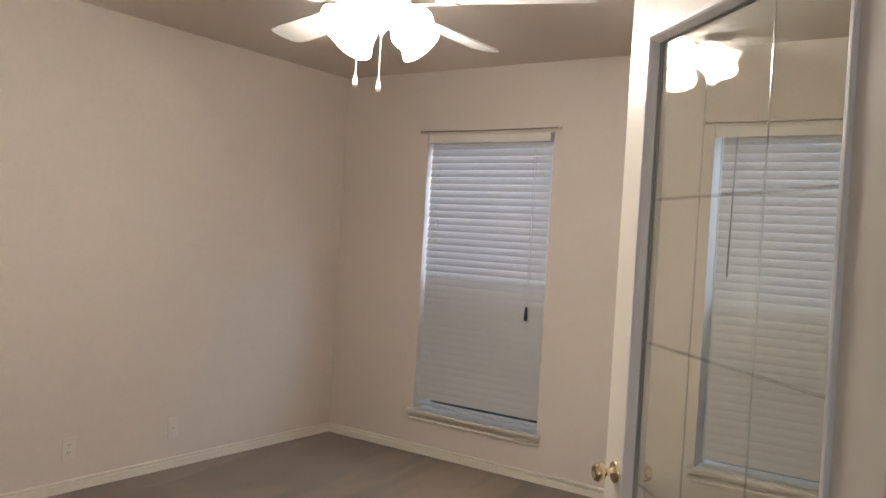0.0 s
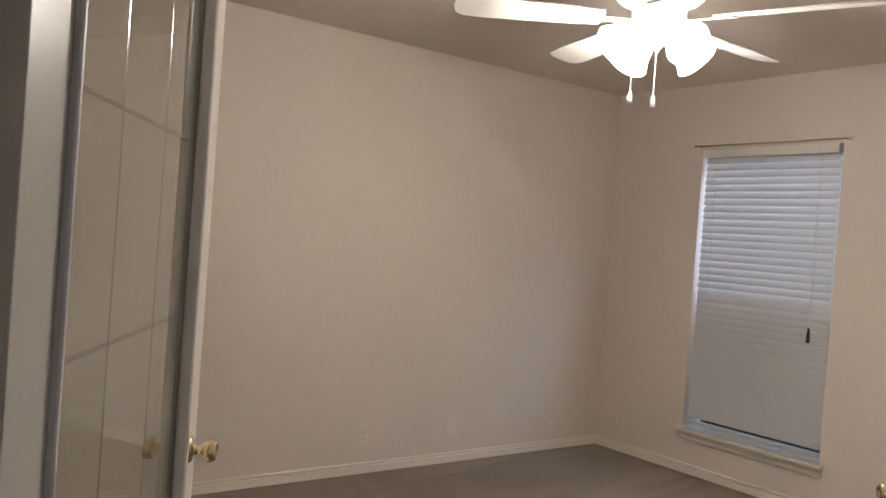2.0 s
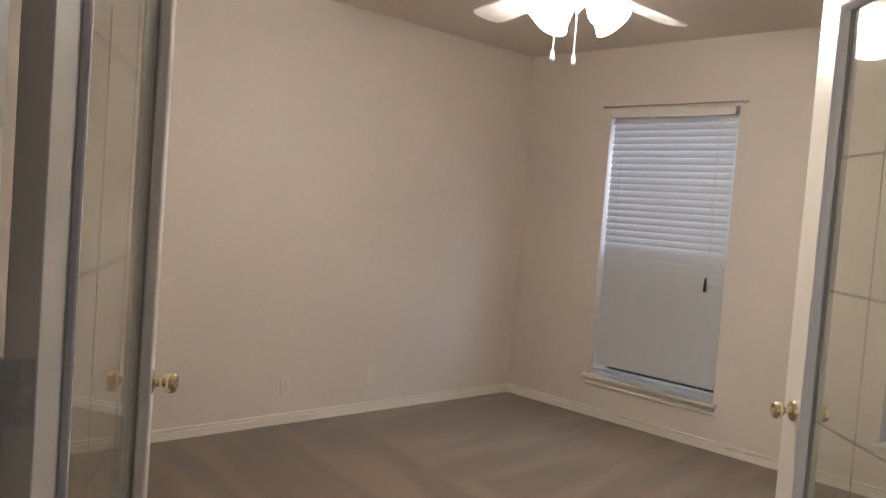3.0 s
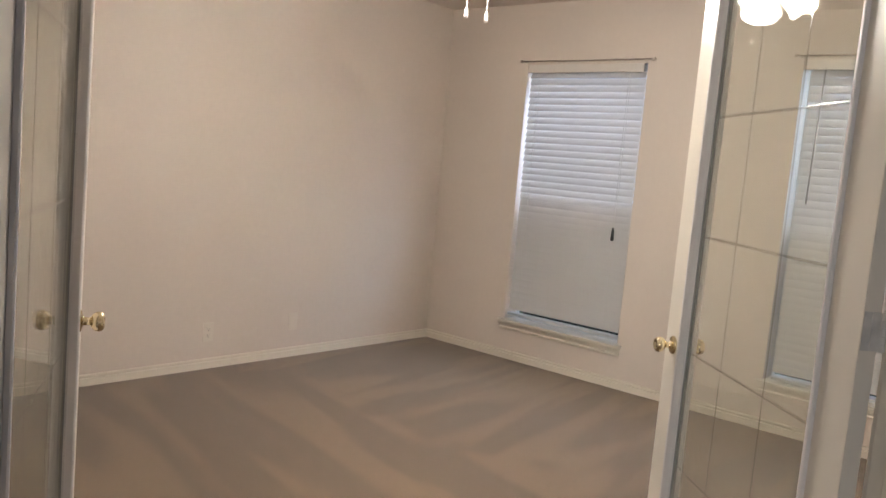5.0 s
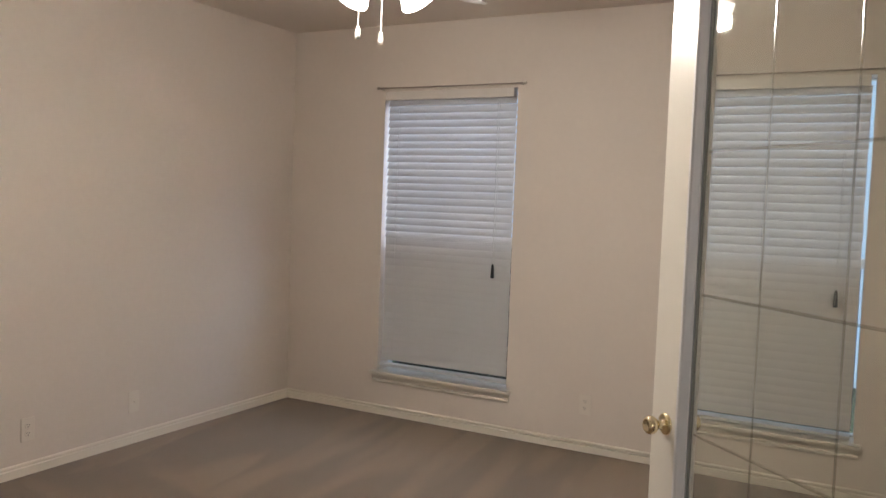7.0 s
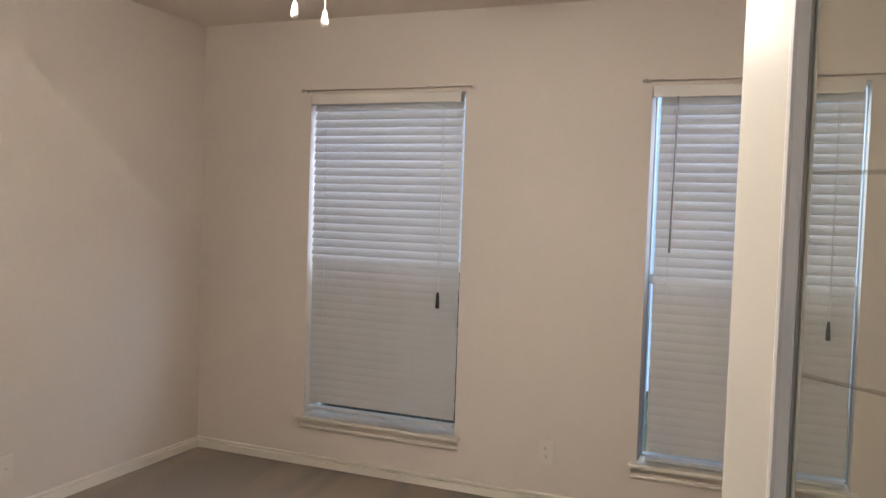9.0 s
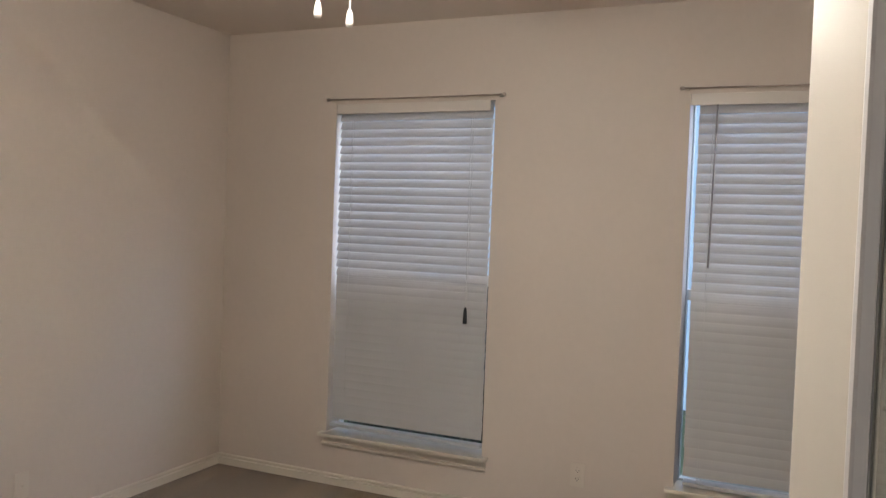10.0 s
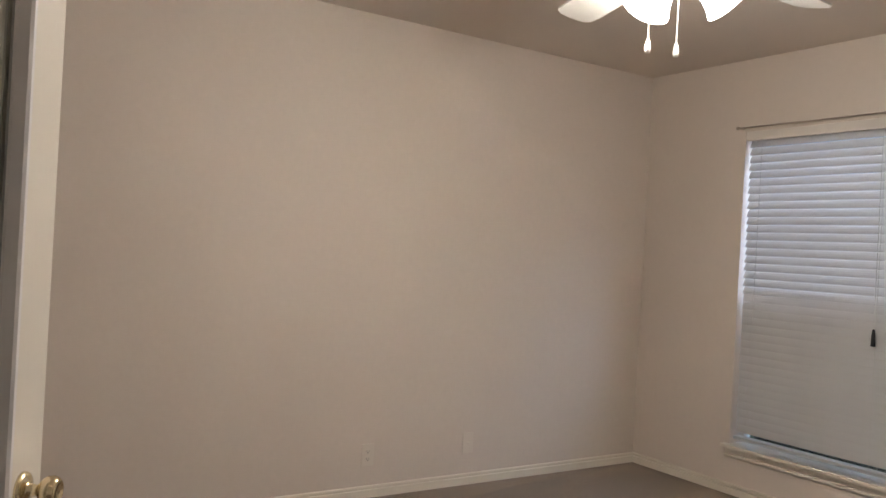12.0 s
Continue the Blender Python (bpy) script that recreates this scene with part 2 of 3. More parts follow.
structure("wall_left", boxed(-0.15, 0, -9, 0.15, 0, H), WALL, "plain beige painted wall", "wall")
bm = bmesh.new()
xs = [0, WIN[0], WIN[0] + WIN_W, WIN[1], WIN[1] + WIN_W, RIGHT + 0.15]
for i in range(5):
    if i % 2 == 0:
        box(bm, xs[i], xs[i + 1], 0, 0.18, 0, H)
    else:
        box(bm, xs[i], xs[i + 1], 0, 0.18, 0, WIN_Z0 - 0.023)
        box(bm, xs[i], xs[i + 1], 0, 0.18, WIN_Z1, H)
structure("wall_window", bm, WALL, "beige painted wall with two tall windows", "wall")
structure("wall_hall_side", boxed(8, 8.15, -9.15, 0.15, 0, H), WALL, "plain beige painted hall wall", "wall")
structure("wall_right", boxed(RIGHT, RIGHT + 0.15, plan(U_RIGHT, 0)[1], 0, 0, H), WALL, "plain beige painted wall", "wall")
structure("wall_back", boxed(0, LEFT_END[0], BACK - 0.115, BACK, 0, H), WALL, "plain beige painted wall", "wall")
bm = bmesh.new()
box(bm, -1.9, -HALF - 0.02, -WT, 0, 0, H)
box(bm, HALF + 0.02, U_RIGHT, -WT, 0, 0, H)
box(bm, -HALF - 0.02, HALF + 0.02, -WT, 0, DOOR_H + 0.03, H)
bm.transform(DOORWAY)
structure("wall_door", bm, WALL, "beige painted diagonal wall with a double doorway", "wall")
# unseen end wall; its opening is added only for the hall's fill lamp
bm = bmesh.new()
for xa, xb, za, zb in ((0, 4.6, 0, H), (6.6, 8, 0, H), (4.6, 6.6, 0, 0.65), (4.6, 6.6, 2.2, H)):
    box(bm, xa, xb, -9.15, -9, za, zb)
structure("wall_hall", bm, WALL, "plain beige painted hall wall", "wall")

# baseboards: a run along left and window wall, and one each side of the doorway
BASE = [(0, 0), (0.013, 0), (0.013, 0.033), (0.0115, 0.0345), (0.003, 0.0357), (0.003, 0.0415), (0.0105, 0.0435), (0.0095, 0.049), (0.005, 0.0525), (0, 0.053)]
pr = [(o * 1.1, u * 1.17) for o, u in BASE]
structure("baseboard_1", sweep(pr, [(0, BACK), (0, 0), (RIGHT, 0), plan(U_RIGHT, 0), plan(HALF + 0.064, 0)]), TRIM, "cream painted moulded wooden baseboard", "baseboard")
structure("baseboard_2", sweep(pr, [plan(-HALF - 0.08, 0), LEFT_END, (0.014, BACK)]), TRIM, "cream painted moulded wooden baseboard", "baseboard")

# door frame: jambs, head, stops, casings on both faces
frame_ob = tagged(thing("door_frame", DOORWAY, "cream painted wooden frame of the double doorway", "door frame"), kind="structure")
for s in (-1, 1):
    x0, x1 = sorted((s * HALF, s * (HALF + 0.02)))
    part("jamb", boxed(x0, x1, -WT - 0.002, 0.002, 0, DOOR_H + 0.03, bevel=0.0015), TRIM, frame_ob)
    x0, x1 = sorted((s * (HALF - 0.011), s * (HALF - 0.0005)))
    part("stop", boxed(x0, x1, -0.075, -0.04, 0, DOOR_H, bevel=0.002), TRIM, frame_ob)
    for y0, y1 in ((0.002, 0.016), (-WT - 0.016, -WT - 0.002)):
        x0, x1 = sorted((s * (HALF + 0.006), s * (HALF + 0.063)))
        bm = boxed(x0, x1, y0, y1, 0, DOOR_H + 0.07, bevel=0.004)
        xm = s * (HALF + 0.02)
        box(bm, min(xm, xm + s * 0.012), max(xm, xm + s * 0.012), y0 - 0.003, y1 + 0.003, 0, DOOR_H + 0.03, bevel=0.002)
        part("casing", bm, TRIM, frame_ob)
part("head", boxed(-HALF, HALF, -WT - 0.002, 0.002, DOOR_H + 0.005, DOOR_H + 0.028, bevel=0.0015), TRIM, frame_ob)
for y0, y1 in ((0.002, 0.016), (-WT - 0.016, -WT - 0.002)):
    part("casing", boxed(-HALF - 0.006, HALF + 0.006, y0, y1, DOOR_H + 0.012, DOOR_H + 0.07, bevel=0.004), TRIM, frame_ob)


# ---- french doors ----
DW, DT = 0.935, 0.035
STILE, TOP_RAIL, BOTTOM_RAIL = 0.123, 0.125, 0.215
ROWS, COLS = 5, 3


def knob():
    """A ball knob on a rose, along +z from the face."""
    rings = [(0.0325, 0), (0.0325, 0.003), (0.029, 0.007), (0.02, 0.0095), (0.012, 0.012), (0.0105, 0.026), (0.013, 0.03),
             (0.021, 0.034), (0.0265, 0.042), (0.0275, 0.05), (0.0255, 0.057), (0.021, 0.061), (0.017, 0.0625), (0.015, 0.061), (0.004, 0.0605)]
    return lathe([(r * 0.84, z * 0.9) for r, z in rings], 28)


def french_door(m, s, label, kz):
    """A door leaf in its own frame: hinge pin at the origin, leaf along +x, hall face towards -y*s."""
    d = thing("french_door", m, label, "door", "pair of french doors")
    y0, y1 = sorted((-s * 0.006, -s * (0.006 + DT)))
    ym = (y0 + y1) / 2
    x0, x1 = 0.004, 0.004 + DW
    z0, z1 = 0.012, DOOR_H
    for a, b in ((x0, x0 + STILE), (x1 - STILE, x1)):
        part("stile", boxed(a, b, y0, y1, z0, z1, bevel=0.002), DOOR, d)
    part("rail", boxed(x0 + STILE, x1 - STILE, y0, y1, z1 - TOP_RAIL, z1, bevel=0.0015), DOOR, d)
    part("rail", boxed(x0 + STILE, x1 - STILE, y0, y1, z0, z0 + BOTTOM_RAIL, bevel=0.0015), DOOR, d)
    gx0, gx1, gz0, gz1 = x0 + STILE, x1 - STILE, z0 + BOTTOM_RAIL, z1 - TOP_RAIL
    glass = part("glass", boxed(gx0 + 0.002, gx1 - 0.002, ym - 0.003, ym + 0.003, gz0 + 0.002, gz1 - 0.002), GLASS, d, "clear glass with a cut grid of three by five lights")
    glass.visible_shadow = False
    # raised glazing moulding on both faces
    for side in (-1, 1):
        yf = y0 if side < 0 else y1
        prof = [(0.0, 0), (0.0, 0), (-0.002, -0.0105), (0.003, -0.007), (0.009, 0.002), (0.012, 0.007), (0.012, 0.0125), (0.0, 0.0138)]
        for k, (ax, p0, p1, fix, inw) in enumerate((("z", gz0, gz1, gx0, 1), ("z", gz0, gz1, gx1, -1), ("x", gx0, gx1, gz0, 1), ("x", gx0, gx1, gz1, -1))):
            bm = bmesh.new()
            rows = []
            for e, end in ((p0, 1), (p1, -1)):
                row = []
                for o, dep in [(-0.012, -0.0005), (-0.012, -0.008), (-0.009, -0.0105)] + prof[2:]:
                    along = e + end * max(o, -0.012)
                    across = fix + inw * o
                    yy = yf - side * dep
                    row.append(bm.verts.new((across, yy, along) if ax == "z" else (along, yy, across)))
                rows.append(row)
            for j in range(len(rows[0]) - 1):
                bm.faces.new((rows[0][j], rows[0][j + 1], rows[1][j + 1], rows[1][j]))
            part("glazing_bead", bm, BEAD, d)
            # dark sealing line between moulding and glass
            g0, g1 = 0.012, 0.0135
            if ax == "z":
                xa, xb = sorted((fix + inw * g0, fix + inw * g1))
                bm = boxed(xa, xb, *sorted((ym + side * 0.0032, ym + side * 0.006)), p0 + g0, p1 - g0)
            else:
                za, zb = sorted((fix + inw * g0, fix + inw * g1))
                bm = boxed(p0 + g1, p1 - g1, *sorted((ym + side * 0.0032, ym + side * 0.006)), za, zb)
            part("gasket", bm, GAP, d)
    # cut grooves on the hall face of the glass
    yg = ym - s * 0.0032
    w = 0.0036

    def ridge(p, q):
        bm = bmesh.new()
        p, q = Vector(p), Vector(q)
        side = (q - p).normalized().cross(Vector((0, 1, 0)))
        bow = radians(16)
        r = w / math.sin(bow)
        rows = [[bm.verts.new(c + side * r * math.sin(a) + Vector((0, -s * r * (math.cos(a) - math.cos(bow)), 0))) for a in (-bow, -0.6 * bow, -0.2 * bow, 0.2 * bow, 0.6 * bow, bow)] for c in (p, q)]
        for j in range(5):
            bm.faces.new((rows[0][j], rows[0][j + 1], rows[1][j + 1], rows[1][j]))
        return bm
    for i in range(1, COLS):
        x = gx0 + (gx1 - gx0) * i / COLS
        part("cut_line", ridge((x, yg, gz0 + 0.03), (x, yg, gz1 - 0.03)), GROOVE, glass, smooth=True)
    for i in range(1, ROWS):
        z = 0.193 + 0.333 * i
        part("cut_line", ridge((gx0 + 0.03, yg, z), (gx1 - 0.03, yg, z)), GROOVE, glass, smooth=True)
    kx = x1 - 0.06
    for side in (-1, 1):
        yf = y0 if side < 0 else y1
        bm = knob()
        bm.transform(Matrix.Translation((kx, yf, kz)) @ Matrix.Rotation(radians(90 if side < 0 else -90), 4, "X"))
        part("knob", bm, BRASS, d, "round polished brass door knob", smooth=True)
    part("latch_plate", boxed(x1 - 0.0005, x1 + 0.0015, ym - 0.0125, ym + 0.0125, kz - 0.029, kz + 0.029, bevel=0.0006), BRASS, d)
    for hz in (0.23, 1.09, 1.82):
        bm = boxed(x0 - 0.002, x0 + 0.0005, ym - 0.016, ym + 0.016, hz - 0.037, hz + 0.037)
        for dz in (-0.025, 0, 0.025):
            lathe([(0.0035, 0), (0.0035, 0.0012), (0.002, 0.0016)], 8, Matrix.Translation((x0 - 0.002, ym + (0.006 if dz else -0.006), hz + dz)) @ Matrix.Rotation(radians(-90), 4, "Y"), bm)
        leaf = part("hinge", bm, HINGE, d, "paint-spotted butt hinge")
        bm = bmesh.new()
        for k in range(5):
            lathe([(0.0058, 0), (0.0062, 0.0008), (0.0062, 0.0132), (0.0058, 0.014)], 12, Matrix.Translation((0, 0, hz - 0.037 + k * 0.0148)), bm)
        lathe([(0.004, 0), (0.0045, 0.003), (0.002, 0.006)], 10, Matrix.Translation((0, 0, hz + 0.037)), bm)
        box(bm, 0, 0.004, min(0, -s * 0.024), max(0, -s * 0.024), hz - 0.036, hz + 0.036)
        part("hinge_knuckle", bm, HINGE, leaf, smooth=False)
    return d


def leaf_pose(u, v, turn):
    x, y = plan(u, v)
    return pose(x, y, 0, 0, 0, 61.97 + turn)


OPEN_R, OPEN_L = 105.0, 86.4
right_door = french_door(leaf_pose(HALF - 0.002, 0.012, 180 - OPEN_R), -1, "cream french door with cut glass, standing open into the room", 0.86)
left_door = french_door(leaf_pose(-HALF + 0.002, 0.012, OPEN_L), 1, "cream french door with cut glass, opened back into the room", 0.905)


# ---- windows ----
def window(i, x0):
    x1 = x0 + WIN_W
    w = tagged(thing(f"window_{i}", pose(x0, 0, 0), "tall white vinyl sash window with a cream sill", "window"), kind="structure")
    W = WIN_W
    fy0, fy1 = 0.125, 0.175
    zm = (WIN_Z0 + WIN_Z1) / 2 - 0.02
    for a, b, c, d in ((0, 0.007, WIN_Z0, WIN_Z1), (W - 0.007, W, WIN_Z0, WIN_Z1), (0.007, W - 0.007, WIN_Z0, WIN_Z0 + 0.012), (0.007, W - 0.007, WIN_Z1 - 0.008, WIN_Z1)):
        part("window_frame", boxed(a, b, fy0, fy1, c, d, bevel=0.003), VINYL, w)
    part("meeting_rail", boxed(0.007, W - 0.007, 0.128, 0.168, zm - 0.025, zm + 0.025, bevel=0.003), VINYL, w)
    for c, d, y in ((WIN_Z0 + 0.012, zm - 0.025, 0.138), (zm + 0.025, WIN_Z1 - 0.008, 0.152)):
        p = part("pane", boxed(0.007, W - 0.007, y, y + 0.005, c, d), PANE, w)
        p.visible_shadow = False
    part("insect_screen", boxed(0.03, W - 0.02, 0.178, 0.1785, WIN_Z0 + 0.01, zm + 0.015), SCREEN, w)
    bm = boxed(-0.033, W + 0.033, -0.045, 0.124, WIN_Z0 - 0.017, WIN_Z0 + 0.001, bevel=0.004)
    part("window_sill", bm, TRIM, w)
    bm = sweep([(0.0, WIN_Z0 - 0.07), (0.015, WIN_Z0 - 0.069), (0.018, WIN_Z0 - 0.064), (0.017, WIN_Z0 - 0.057), (0.006, WIN_Z0 - 0.053), (0.005, WIN_Z0 - 0.026), (0.009, WIN_Z0 - 0.017), (0, WIN_Z0 - 0.017)],
               [(-0.022, -0.0005), (W + 0.022, -0.0005)])
    part("apron", bm, TRIM, w)
    return w


for i, x0 in enumerate(WIN):
    window(i + 1, x0)

SLATS = 38


def blind(x0, lift, gap, label, wand_side):
    """A faux wood blind hung inside the reveal."""
    b = thing("window_blind", pose(x0, 0.035, 0), label, "blind", "blinds in the windows")
    W = WIN_W
    l, r = gap, W - 0.02
    top = WIN_Z1 - 0.002
    part("valance", boxed(0.003, W - 0.026, -0.034, -0.022, top - 0.05, top + 0.0015, bevel=0.001), VALANCE, b)
    part("headrail", boxed(l, W - 0.03, -0.02, 0.028, top - 0.045, top, bevel=0.002), SLAT, b)
    z_hi = top - 0.064
    z_lo = WIN_Z0 + lift + 0.044
    pitch = (z_hi - z_lo) / (SLATS - 1)
    bm = bmesh.new()
    rows = []
    hw = 0.025
    prof = [(-hw, 0), (-hw * 0.5, 0.0016), (0, 0.0021), (hw * 0.5, 0.0016), (hw, 0)]
    for x in (l, r):
        row = []
        for dy, dz in prof:
            row.append((x, dy, dz + 0.0012))
        for dy, dz in prof[::-1]:
            row.append((x, dy, dz - 0.0012))
        rows.append([bm.verts.new(c) for c in row])
    n = len(rows[0])
    for j in range(n):
        bm.faces.new((rows[0][j], rows[0][(j + 1) % n], rows[1][(j + 1) % n], rows[1][j]))
    bm.faces.new(rows[0][::-1])
    bm.faces.new(rows[1])
    me = mesh_of("slat", bm, SLAT)
    rnd = random.Random(len(label))
    for k in range(SLATS):
        o = new("slat", me)
        o.parent = b
        o.matrix_basis = Matrix.Translation((rnd.uniform(-0.0015, 0.0015), 0.004, z_lo + pitch * k)) @ Matrix.Rotation(radians(64.5 if k > 0.45 * SLATS else 82) + rnd.uniform(-0.03, 0.03), 4, "X") @ Matrix.Rotation(rnd.uniform(-0.0012, 0.0012), 4, "Y")
    part("bottom_rail", boxed(l, r, -0.024, 0.03, z_lo - 0.064, z_lo - 0.046, bevel=0.004), SLAT, b)
    for x in (0.1, W - 0.115):
        bm = tube(bmesh.new(), [(x, -0.024, top - 0.05), (x, -0.0255, z_lo - 0.048)], 0.0011, 5)
        tube(bm, [(x + 0.012, 0.03, top - 0.05), (x + 0.012, 0.03, z_lo - 0.048)], 0.0011, 5)
        part("ladder_cord", bm, CORD, b)
    xc = W - 0.115
    tz = 0.95
    part("lift_cord", tube(bmesh.new(), [(xc - 0.008, -0.037, top - 0.06), (xc - 0.006, -0.036, 1.5), (xc - 0.004, -0.036, tz + 0.075)], 0.0016, 6), CORD, b)
    t = lathe([(0.003, 0.085), (0.006, 0.08), (0.0085, 0.06), (0.0105, 0.02), (0.011, 0.002), (0.008, 0)], 12, Matrix.Translation((xc - 0.004, -0.037, tz - 0.01)))
    part("tassel", t, TASSEL, b, "black cord tassel", smooth=True)
    if wand_side:
        part("tilt_wand", tube(bmesh.new(), [(0.118, -0.04, top - 0.05), (0.112, -0.044, 1.56), (0.108, -0.045, 1.29)], 0.0045, 8), WAND, b, "grey plastic tilt wand", smooth=True)
    return b


blind(WIN[0], 0.05, 0.011, "white faux wood blind, closed, with a black cord tassel", False)
blind(WIN[1], 0.03, 0.036, "white faux wood blind, closed, with a long grey tilt wand", True)


def curtain_rod(x0, label):
    r = thing("curtain_rod", pose(x0, 0, 2.085), label, "curtain rod", "curtain rods over the windows")
    y = -0.032
    part("rod", tube(bmesh.new(), [(-0.03, y, 0), (WIN_W / 2, y, -0.0015), (WIN_W + 0.05, y, 0)], 0.0042, 10), RODDARK, r, smooth=True)
    for x, sx in ((-0.03, -1), (WIN_W + 0.05, 1)):
        part("end_cap", lathe([(0.006, -0.006), (0.0095, 0), (0.0095, 0.01), (0.006, 0.014)], 12, Matrix.Translation((x, y, 0)) @ Matrix.Rotation(radians(90 * sx), 4, "Y")), ROD if sx > 0 else RODDARK, r, smooth=True)
        xb = x - sx * 0.018
        bm = boxed(xb - 0.005, xb + 0.005, y - 0.004, -0.001, -0.009, -0.0045)
        box(bm, xb - 0.007, xb + 0.007, -0.003, -0.0005, -0.022, 0.012)
        part("bracket", bm, ROD, r)


for x0 in WIN:
    curtain_rod(x0, "slim metal cafe rod with round end caps above a window")


# ---- wall plates ----
def plate(name, m, label, category, kind):
    p = thing(name, m, label, category, "wall plates")
    part("cover_plate", boxed(-0.035, 0.035, -0.006, 0, -0.0575, 0.0575, bevel=0.0022), PLATE, p)
    if kind == "outlet":
        for dz in (-0.0195, 0.0195):
            sock = part("socket", lathe([(0.0165, 0), (0.0165, 0.0018), (0.0155, 0.0022)], 20, Matrix.Translation((0, -0.006, dz)) @ Matrix.Rotation(radians(90), 4, "X")), PLATE, p)
            bm = boxed(-0.0075, -0.0055, -0.0088, -0.0078, dz - 0.002, dz + 0.007)
            box(bm, 0.0055, 0.0075, -0.0088, -0.0078, dz - 0.001, dz + 0.006)
            box(bm, -0.0022, 0.0022, -0.0088, -0.0078, dz - 0.0095, dz - 0.0055)
            part("slots", bm, SLOT, sock)
    else:
        part("jack", lathe([(0.0065, 0), (0.0065, 0.004), (0.0045, 0.004), (0.0045, 0.011), (0.001, 0.011)], 12, Matrix.Translation((0, -0.006, 0)) @ Matrix.Rotation(radians(90), 4, "X")), PLATE, p)
    for dz in ((0,) if kind == "outlet" else (-0.042, 0.042)):
        part("screw", lathe([(0.0032, 0), (0.0028, 0.001)], 10, Matrix.Translation((0, -0.006, dz)) @ Matrix.Rotation(radians(90), 4, "X")), PLATE, p)


plate("outlet", pose(0, -1.945, 0.22, 0, 0, 90), "ivory duplex outlet low on a beige wall", "outlet", "outlet")
plate("cable_plate", pose(0, -1.315, 0.23, 0, 0, 90), "ivory cable jack plate low on a beige wall", "wall plate", "jack")
plate("outlet", pose(2.135, 0, 0.27), "ivory duplex outlet low between the windows", "outlet", "outlet")

# ---- ceiling fan ----
FAN = Vector((2.095, -2.155))
FAN_TURN = 20.0
BLADE_Z = 2.185                            # blade level
KIT_Z = 2.15                              # where the lamp arms leave the fitter


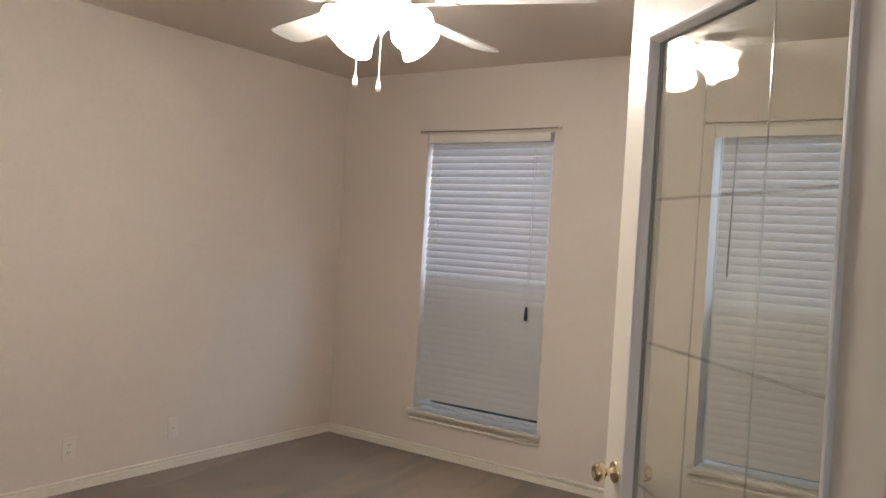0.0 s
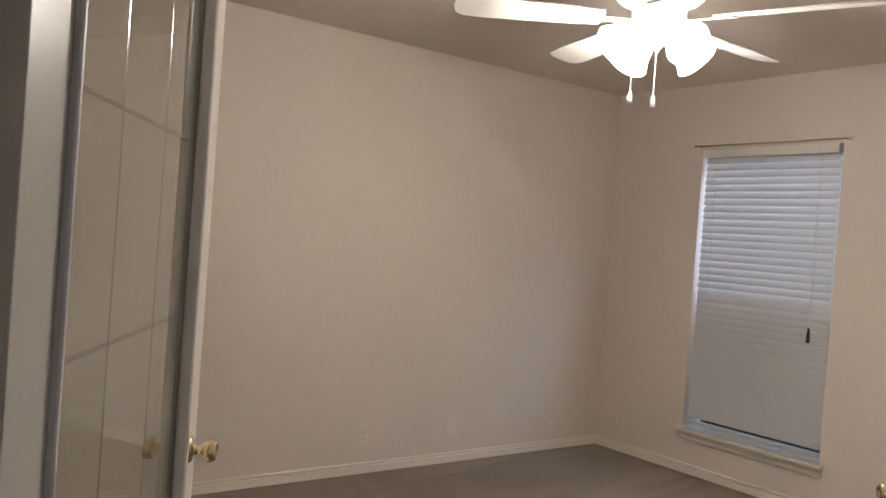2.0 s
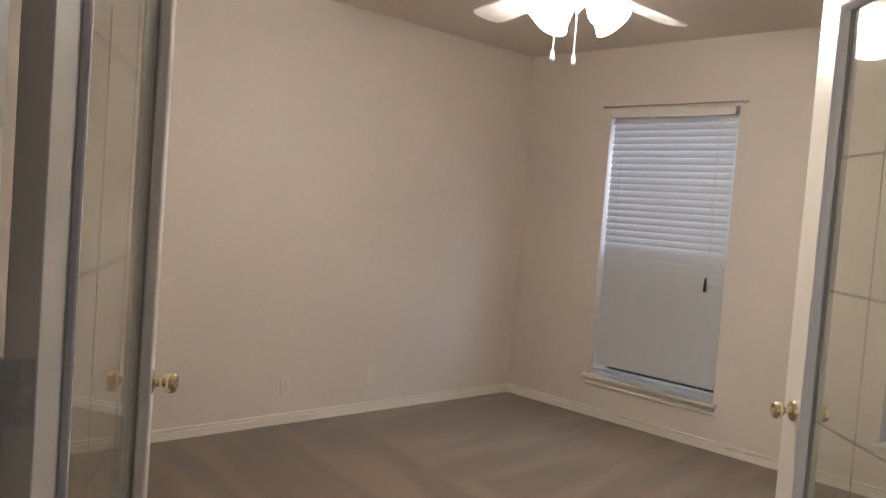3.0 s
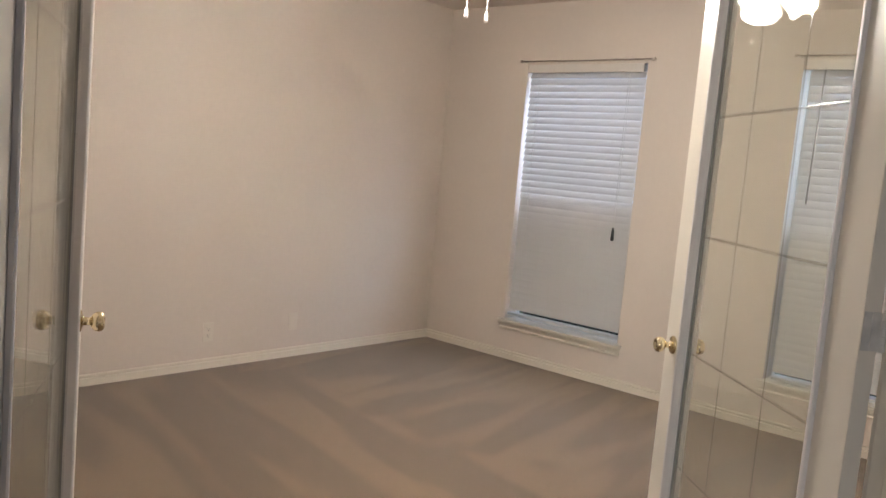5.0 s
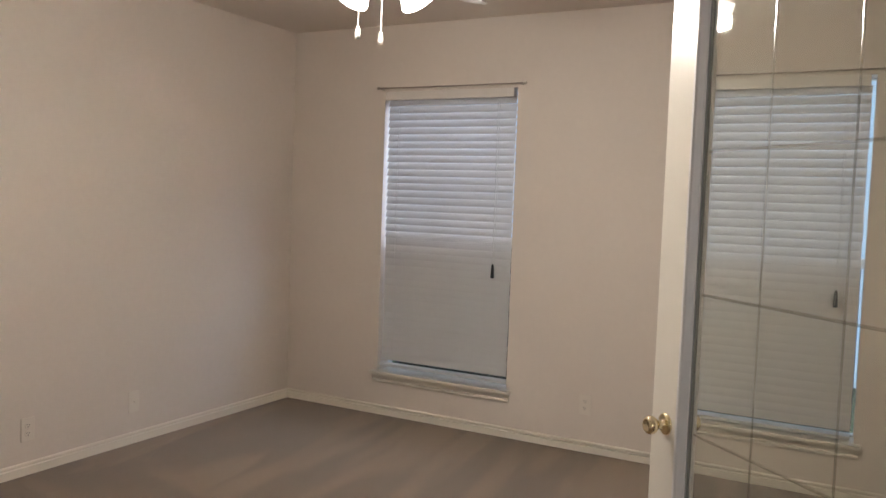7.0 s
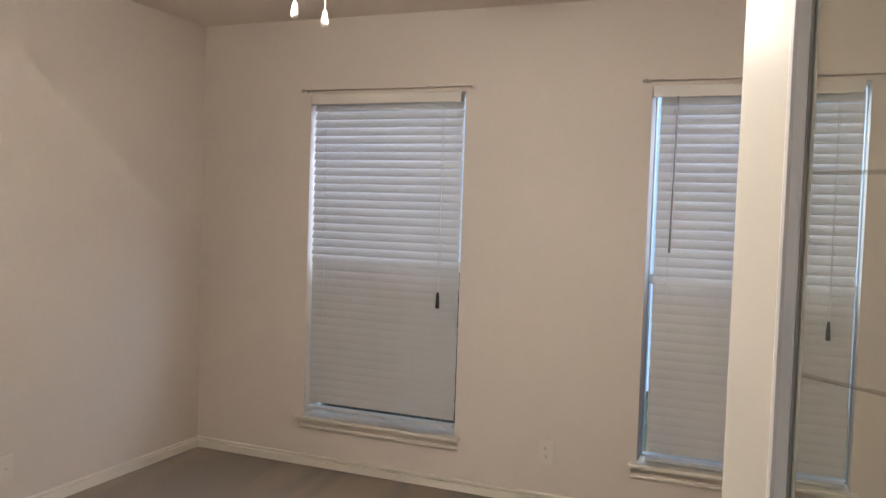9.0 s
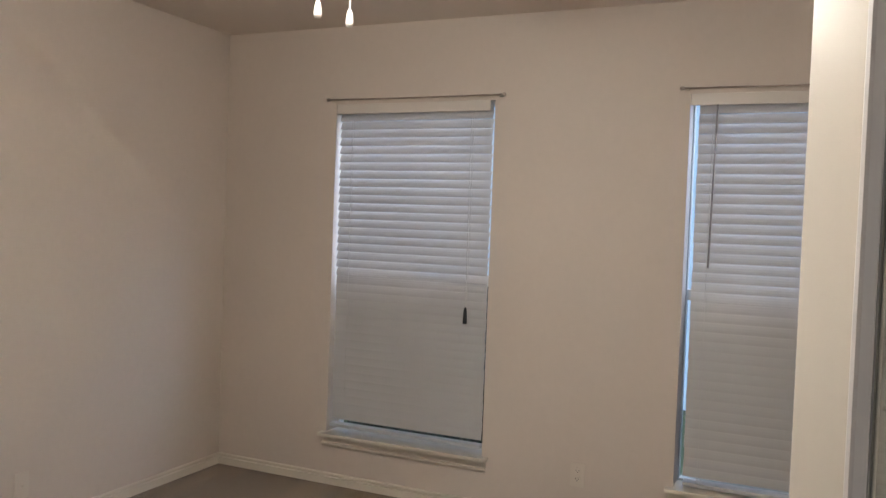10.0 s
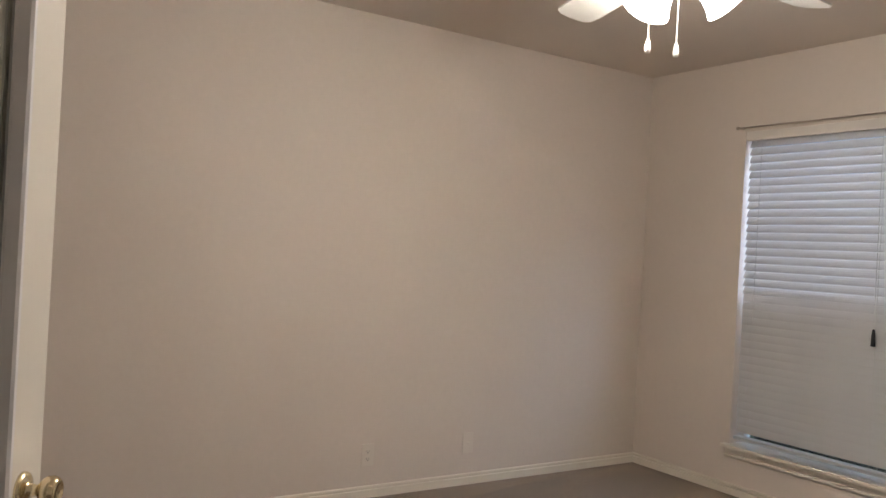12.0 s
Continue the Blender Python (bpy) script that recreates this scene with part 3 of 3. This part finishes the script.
def ceiling_fan():
    f = thing("ceiling_fan", pose(FAN.x, FAN.y, 0), "white five-blade ceiling fan with four lit tulip shades", "ceiling fan")
    part("canopy", lathe([(0.07, H - 0.0005), (0.075, H - 0.015), (0.06, H - 0.035), (0.03, H - 0.045), (0.018, H - 0.048)], 32), FANWHITE, f, smooth=True)
    part("downrod", lathe([(0.0125, H - 0.046), (0.0125, H - 0.085)], 16), FANWHITE, f, smooth=True)
    M = H - 0.032                              # top of the motor housing
    part("motor", lathe([(0.035, M - 0.03), (0.1, M - 0.036), (0.15, M - 0.055), (0.172, M - 0.085), (0.176, M - 0.13), (0.168, M - 0.165), (0.14, M - 0.195), (0.1, M - 0.212), (0.09, M - 0.222)], 40), FANWHITE, f, smooth=True)
    part("switch_housing", lathe([(0.09, BLADE_Z + 0.046), (0.094, BLADE_Z + 0.036), (0.094, BLADE_Z - 0.004), (0.084, BLADE_Z - 0.016), (0.06, BLADE_Z - 0.02)], 32), FANWHITE, f, smooth=True)
    part("light_fitter", lathe([(0.06, BLADE_Z - 0.02), (0.062, BLADE_Z - 0.045), (0.05, BLADE_Z - 0.07), (0.022, BLADE_Z - 0.085), (0.008, BLADE_Z - 0.1), (0.005, BLADE_Z - 0.11)], 28), FANWHITE, f, smooth=True)
    for k in range(5):
        rot = Matrix.Rotation(radians(FAN_TURN + 72 * k), 4, "Z")
        bm = bmesh.new()
        outline = [(0.2, -0.052), (0.32, -0.062), (0.6, -0.072), (0.68, -0.069), (0.708, -0.048), (0.716, 0), (0.708, 0.048), (0.68, 0.069), (0.6, 0.072), (0.32, 0.062), (0.2, 0.052), (0.19, 0)]
        lo = [bm.verts.new((x, y, -0.003)) for x, y in outline]
        hi = [bm.verts.new((x, y, 0.003)) for x, y in outline]
        bm.faces.new(lo[::-1])
        bm.faces.new(hi)
        for j in range(len(lo)):
            bm.faces.new((lo[j], lo[(j + 1) % len(lo)], hi[(j + 1) % len(lo)], hi[j]))
        bm.transform(Matrix.Translation((0, 0, BLADE_Z)) @ rot @ Matrix.Rotation(radians(12), 4, "X"))
        blade = part("blade", bm, FANWHITE, f)
        bm = boxed(0.1, 0.2, -0.014, 0.014, -0.0085, -0.0035, bevel=0.0015)
        box(bm, 0.2, 0.26, -0.035, 0.035, -0.0085, -0.0035, bevel=0.0015)
        bm.transform(Matrix.Translation((0, 0, BLADE_Z)) @ rot @ Matrix.Rotation(radians(12), 4, "X"))
        part("blade_bracket", bm, FANWHITE, blade)
    for k in range(4):
        m = Matrix.Rotation(radians(-15 + 90 * k), 4, "Z") @ Matrix.Translation((0.075, 0, KIT_Z)) @ Matrix.Rotation(radians(128), 4, "Y")
        part("lamp_arm", lathe([(0.02, -0.04), (0.024, -0.005), (0.026, 0.012), (0.02, 0.016)], 18, m), FANWHITE, f, smooth=True)
        rings = [(0.026, 0.0), (0.04, 0.012), (0.052, 0.04), (0.058, 0.07), (0.065, 0.1), (0.077, 0.124)]
        inner = [(r - 0.003, z) for r, z in rings[::-1]]
        part("shade", lathe(rings + inner, 28, m, close=False), SHADE, f, "lit frosted glass tulip shade", smooth=True)
        lamp = new("bulb_light", bpy.data.lights.new("bulb_light", "POINT"))
        lamp.data.energy, lamp.data.shadow_soft_size, lamp.data.color = 20.0, 0.035, (1.0, 0.94, 0.86)
        lamp.matrix_world = Matrix.Translation((FAN.x, FAN.y, 0)) @ m @ Matrix.Translation((0, 0, 0.122))
    for (x, y, zb) in ((-0.052, -0.06, 1.898), (-0.012, 0.014, 1.892)):
        bm = tube(bmesh.new(), [(x * 0.6, y * 0.6, BLADE_Z - 0.03), (x, y, BLADE_Z - 0.06), (x, y, zb + 0.03)], 0.0022, 6)
        chain = part("pull_chain", bm, CORD, f)
        part("pull", lathe([(0.003, 0.04), (0.006, 0.034), (0.0085, 0.02), (0.0095, 0.008), (0.007, 0)], 14, Matrix.Translation((x, y, zb))), FANWHITE, chain, "white bell-shaped pull", smooth=True)


ceiling_fan()

# ---- outside ----
bm = bmesh.new()
bmesh.ops.create_grid(bm, x_segments=8, y_segments=8, size=400)
bm.transform(Matrix.Translation((0, 400.3, -0.25)))
structure("ground", bm, GROUND, "dull green lawn outside the windows", "ground")
bm = bmesh.new()
bmesh.ops.create_grid(bm, x_segments=1, y_segments=1, size=0.5)
bm.transform(Matrix.Translation((2, 4, 3.8)) @ Matrix.Rotation(radians(90), 4, "X") @ Matrix.Diagonal((24, 8, 1, 1)))
structure("backdrop", bm, glowing("evening_sky", (0.13, 0.43, 1.0), 0.7), "clear blue sky beyond the windows", "sky")
